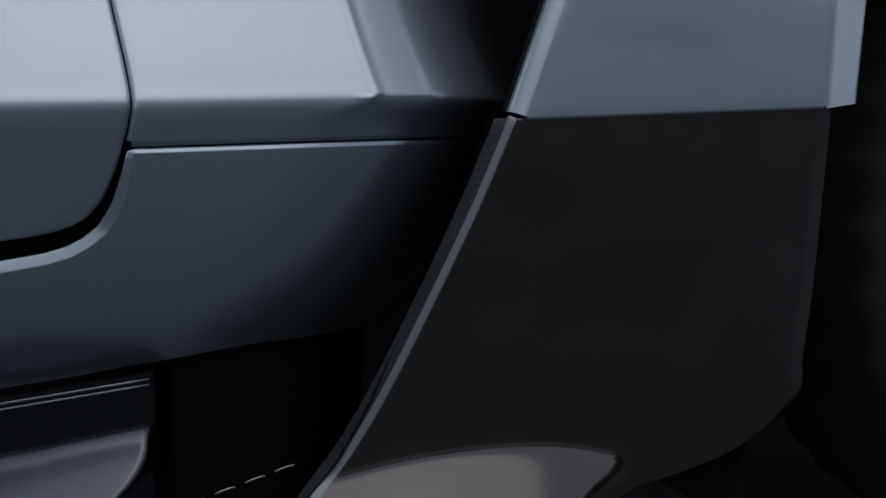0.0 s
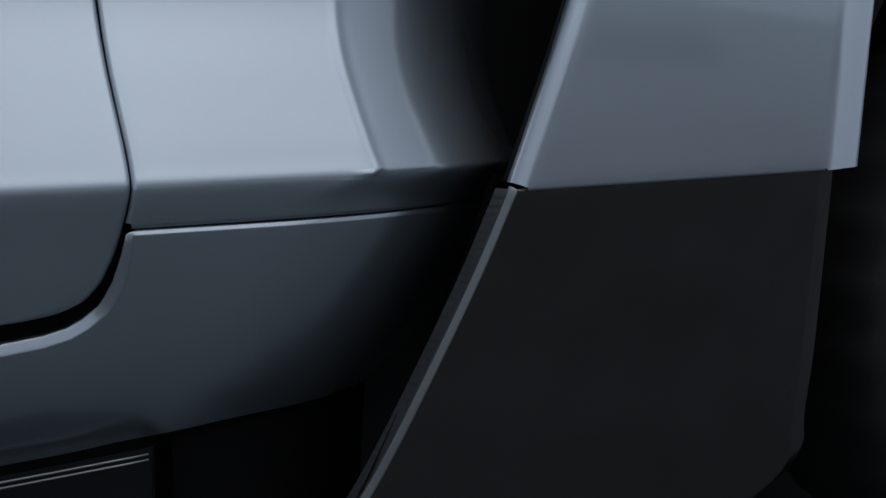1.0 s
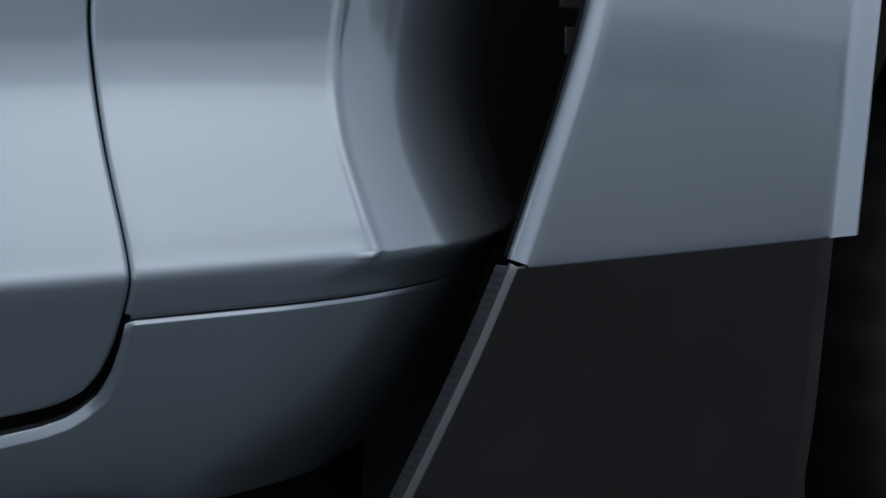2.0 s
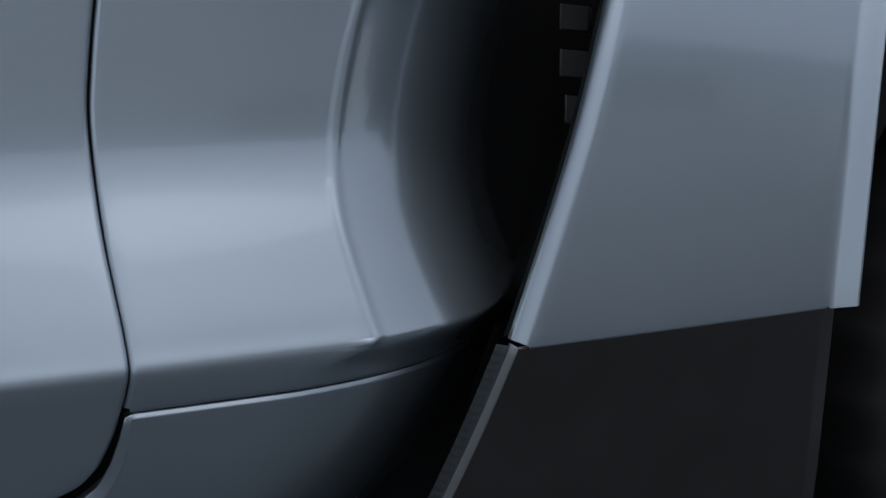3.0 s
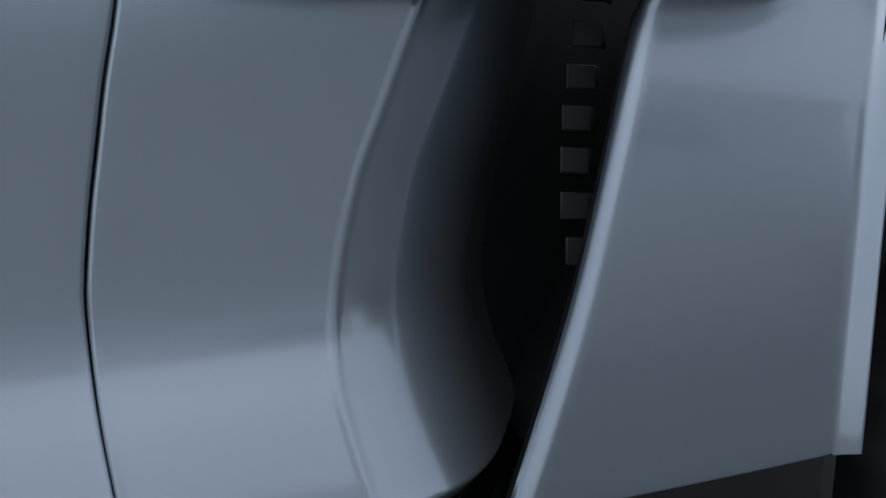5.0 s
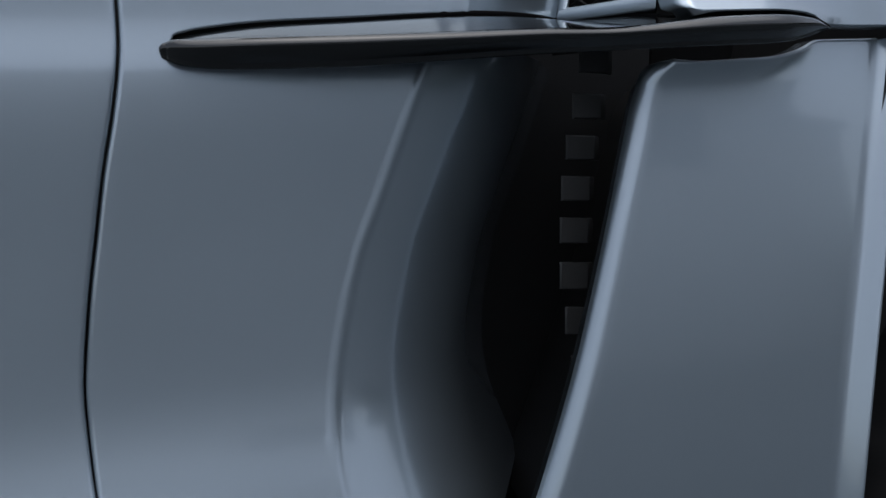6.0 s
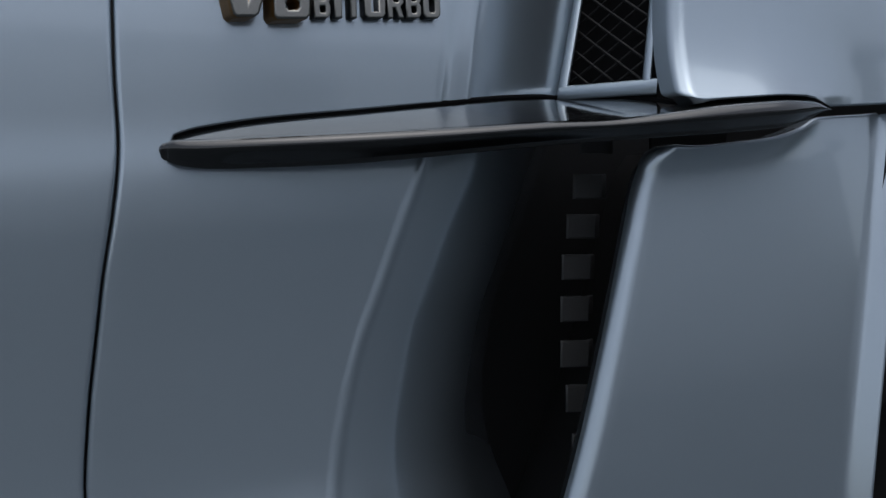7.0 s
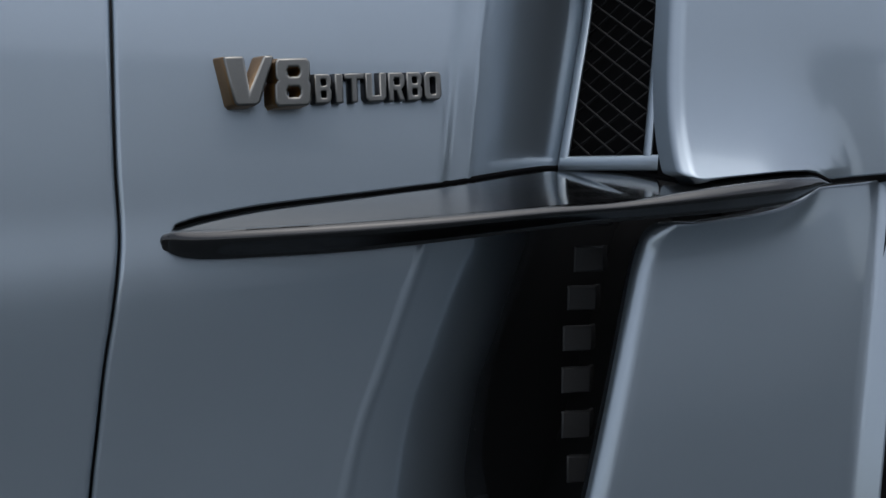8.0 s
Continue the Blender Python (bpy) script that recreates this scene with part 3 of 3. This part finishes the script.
# dark inner structure behind the panels
bm = bmesh.new()
sheet(bm, [[(BLADE(z) + dx, cheek(BLADE(z), z) + dy, z + 0.006) for dx, dy in ((-0.0145, 0.022), (-0.006, 0.029), (0.005, 0.0375), (0.020, 0.054), (0.038, 0.080))] for z in [lerp(0.578, 1.028, k / 24) for k in range(25)]])
part("blade_flank", bm, PAINT, car, "silver blue inner flank of the panel beside the vent")
bm = bmesh.new()
sheet(bm, [[(BLADE(z) + dx, y, z + 0.006) for dx, y in ((-0.014, cheek(BLADE(z), z) + 0.0235), (0.006, cheek(BLADE(z), z) + 0.040), (0.075, 0.15), (0.11, 0.298))] for z in [lerp(0.575, 1.03, k / 20) for k in range(21)]])
part("duct_wall", bm, PLASTIC, car, "black plastic duct wall inside the vent")
bm = bmesh.new()
sheet(bm, [[(SKIRT_L(z) - 0.012 + dx, y, z) for dx, y in ((0.0, 0.035), (0.02, 0.05), (0.10, 0.17), (0.12, 0.20))] for z in [lerp(0.20, 0.59, k / 20) for k in range(21)]])
part("duct_foot", bm, PLASTIC, car, "black plastic duct wall behind the skirt")
# sheet below the sill's foot, the channel's shade put into its near-black colour
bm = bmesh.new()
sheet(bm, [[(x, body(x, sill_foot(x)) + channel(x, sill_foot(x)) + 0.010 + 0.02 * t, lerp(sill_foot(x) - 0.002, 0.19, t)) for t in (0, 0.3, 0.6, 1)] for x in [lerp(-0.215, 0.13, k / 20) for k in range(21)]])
part("inner_sill", bm, VOID, car, "inner sill coloured near black for the channel's shade")
bm = bmesh.new()
block(bm, -0.95, 0.40, 0.300, 0.318, 0.16, 1.45, 0.003)
block(bm, 0.401, 1.2, 0.300, 0.318, 1.03, 1.45, 0.003)
part("inner_wall", bm, PLASTIC, car, "black inner wall behind the panels")
bm = bmesh.new()
sheet(bm, [[(ARCH(max(0.598, z)) + 0.008 + dx + 0.15 * min(0, z - 0.598), y, z) for dx, y in ((0.0, 0.04), (0.0, 0.20), (-0.02, 0.44))] for z in [lerp(0.16, 1.10, k / 24) for k in range(25)]])
part("wheel_arch_wall", bm, PLASTIC, car, "black rear wall of the wheel arch")
bm = bmesh.new()
rows = []
for k in range(41):
    a = radians(180 - 180 * k / 40)
    rows.append([(0.99 + 0.53 * math.cos(a), y, 0.45 + 0.60 * math.sin(a)) for y in (0.06, 0.15, 0.30, 0.45)])
sheet(bm, rows)
part("wheel_arch_liner", bm, PLASTIC, car, "black plastic wheel arch liner")
bm = bmesh.new()
block(bm, -2.6, 1.9, 0.45, 1.75, 0.20, 1.05, 0.12)
block(bm, -2.6, -0.955, 0.05, 0.44, 0.20, 1.05, 0.02)
block(bm, 0.56, 1.9, 0.12, 0.449, 0.87, 1.045, 0.02)
block(bm, -2.2, 0.6, 0.40, 1.60, 1.051, 1.44, 0.16)
part("body_core", bm, PLASTIC, car, "dark body mass of the car behind the panels")

# front wheel
bm = bmesh.new()
rows = []
NT = 96
PROF = [(0.26, 0.075), (0.30, 0.058), (0.36, 0.055), (0.395, 0.066), (0.41, 0.085), (0.414, 0.12), (0.415, 0.19), (0.414, 0.26), (0.41, 0.295), (0.395, 0.31), (0.30, 0.315), (0.26, 0.30)]
for k in range(NT + 1):
    a = 2 * math.pi * k / NT
    rows.append([(0.97 + (r - (0.008 if k % 3 == 0 and r > 0.40 else 0)) * math.cos(a), y, 0.415 + (r - (0.008 if k % 3 == 0 and r > 0.40 else 0)) * math.sin(a)) for r, y in PROF])
sheet(bm, rows)
bmesh.ops.remove_doubles(bm, verts=bm.verts, dist=1e-5)
tyre = part("wheel", bm, RUBBER, car, "black rubber tyre with a blocked tread")
bm = bmesh.new()
rows = []
for k in range(65):
    a = 2 * math.pi * k / 64
    rows.append([(0.97 + r * math.cos(a), y, 0.415 + r * math.sin(a)) for r, y in [(0.02, 0.10), (0.08, 0.10), (0.20, 0.12), (0.25, 0.085), (0.265, 0.075), (0.262, 0.10)]])
sheet(bm, rows)
part("rim", bm, TRIM, tyre, "grey metal wheel rim")


# raised engine badge: block letters with bevelled faces and sloping flanks
def cut(u0, w0, u1, w1, c):
    """A rectangle with cut corners."""
    return [(u0 + c, w0), (u1 - c, w0), (u1, w0 + c), (u1, w1 - c), (u1 - c, w1), (u0 + c, w1), (u0, w1 - c), (u0, w0 + c)]


GLYPHS = {
    "V": [[(0, 0.97), (0.03, 1), (0.37, 1), (0.41, 0.96), (0.50, 0.30), (0.79, 0.97), (0.83, 1), (0.98, 1), (1.0, 0.95), (0.70, 0.06), (0.62, 0), (0.26, 0), (0.19, 0.06)]],
    "8": [[(0.08, 0), (0.90, 0), (1, 0.09), (1, 0.45), (0.95, 0.52), (1, 0.59), (1, 0.91), (0.90, 1), (0.12, 1), (0.03, 0.91), (0.03, 0.60), (0.10, 0.54), (0, 0.45), (0, 0.09)], cut(0.34, 0.19, 0.70, 0.40, 0.06), cut(0.36, 0.62, 0.70, 0.81, 0.06)],
    "B": [[(0, 0), (0.82, 0), (1, 0.13), (1, 0.42), (0.90, 0.52), (1, 0.62), (1, 0.87), (0.82, 1), (0, 1)], cut(0.36, 0.18, 0.68, 0.41, 0.05), cut(0.36, 0.60, 0.68, 0.82, 0.05)],
    "I": [[(0, 0), (1, 0), (1, 1), (0, 1)]],
    "T": [[(0.32, 0), (0.66, 0), (0.66, 0.80), (1, 0.80), (1, 1), (0, 1), (0, 0.80), (0.32, 0.80)]],
    "U": [[(0.16, 0), (0.84, 0), (1, 0.13), (1, 1), (0.67, 1), (0.67, 0.22), (0.33, 0.22), (0.33, 1), (0, 1), (0, 0.13)]],
    "R": [[(0, 0), (0.34, 0), (0.34, 0.36), (0.46, 0.36), (0.64, 0), (1, 0), (0.80, 0.40), (1, 0.54), (1, 0.87), (0.82, 1), (0, 1)], cut(0.36, 0.56, 0.68, 0.81, 0.05)],
    "O": [cut(0, 0, 1, 1, 0.15), cut(0.34, 0.20, 0.66, 0.80, 0.06)],
}


def letter(char, x0, z0, width, height, proud, draft):
    """One letter standing on the fender; its flanks spread towards the foot by the draft."""
    cu = bpy.data.curves.new("letter", "CURVE")
    cu.dimensions, cu.fill_mode = "2D", "BOTH"
    k = 0.0012 if height < 0.03 else 0.0018
    cu.extrude, cu.bevel_depth, cu.bevel_resolution, cu.offset = 0.01, k, 2, -k
    for loop in GLYPHS[char]:
        sp = cu.splines.new("POLY")
        sp.points.add(len(loop) - 1)
        for q, (u, w) in zip(sp.points, loop):
            q.co = (u * width, w * height, 0, 1)
        sp.use_cyclic_u = True
    ob = new("letter", cu)
    me = bpy.data.meshes.new_from_object(ob.evaluated_get(bpy.context.evaluated_depsgraph_get()))
    bpy.data.objects.remove(ob)
    top = max(v.co.z for v in me.vertices)
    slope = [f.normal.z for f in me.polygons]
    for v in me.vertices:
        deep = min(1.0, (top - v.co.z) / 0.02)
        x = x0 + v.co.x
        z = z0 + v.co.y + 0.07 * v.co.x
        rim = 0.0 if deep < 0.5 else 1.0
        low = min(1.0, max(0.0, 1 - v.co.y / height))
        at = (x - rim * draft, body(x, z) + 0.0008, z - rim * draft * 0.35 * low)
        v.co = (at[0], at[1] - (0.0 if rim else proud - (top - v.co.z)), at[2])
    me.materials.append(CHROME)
    # sideways faces are coloured darker; large letters get the painted orange reflection
    me.materials.append(AMBER_REFLECTION if height > 0.03 else FLANK)
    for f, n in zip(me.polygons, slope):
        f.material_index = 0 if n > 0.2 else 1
    out = new("badge_letter", me)
    out.parent = car
    tagged(out, label="raised satin chrome badge letter")


letter("V", -0.1425, 1.1365, 0.0395, 0.039, 0.016, 0.0070)
letter("8", -0.1030, 1.1372, 0.0295, 0.0385, 0.016, 0.0070)
for char, x, w in (("B", -0.0690, 0.0133), ("I", -0.0527, 0.0064), ("T", -0.0450, 0.0160), ("U", -0.0280, 0.0174), ("R", -0.0090, 0.0140), ("B", 0.0066, 0.0132), ("O", 0.0215, 0.0150)):
    letter(char, -0.069 + 1.055 * (x + 0.069), 1.1412 + 0.062 * (x + 0.069), 1.055 * w, 0.0240, 0.009, 0.0028)
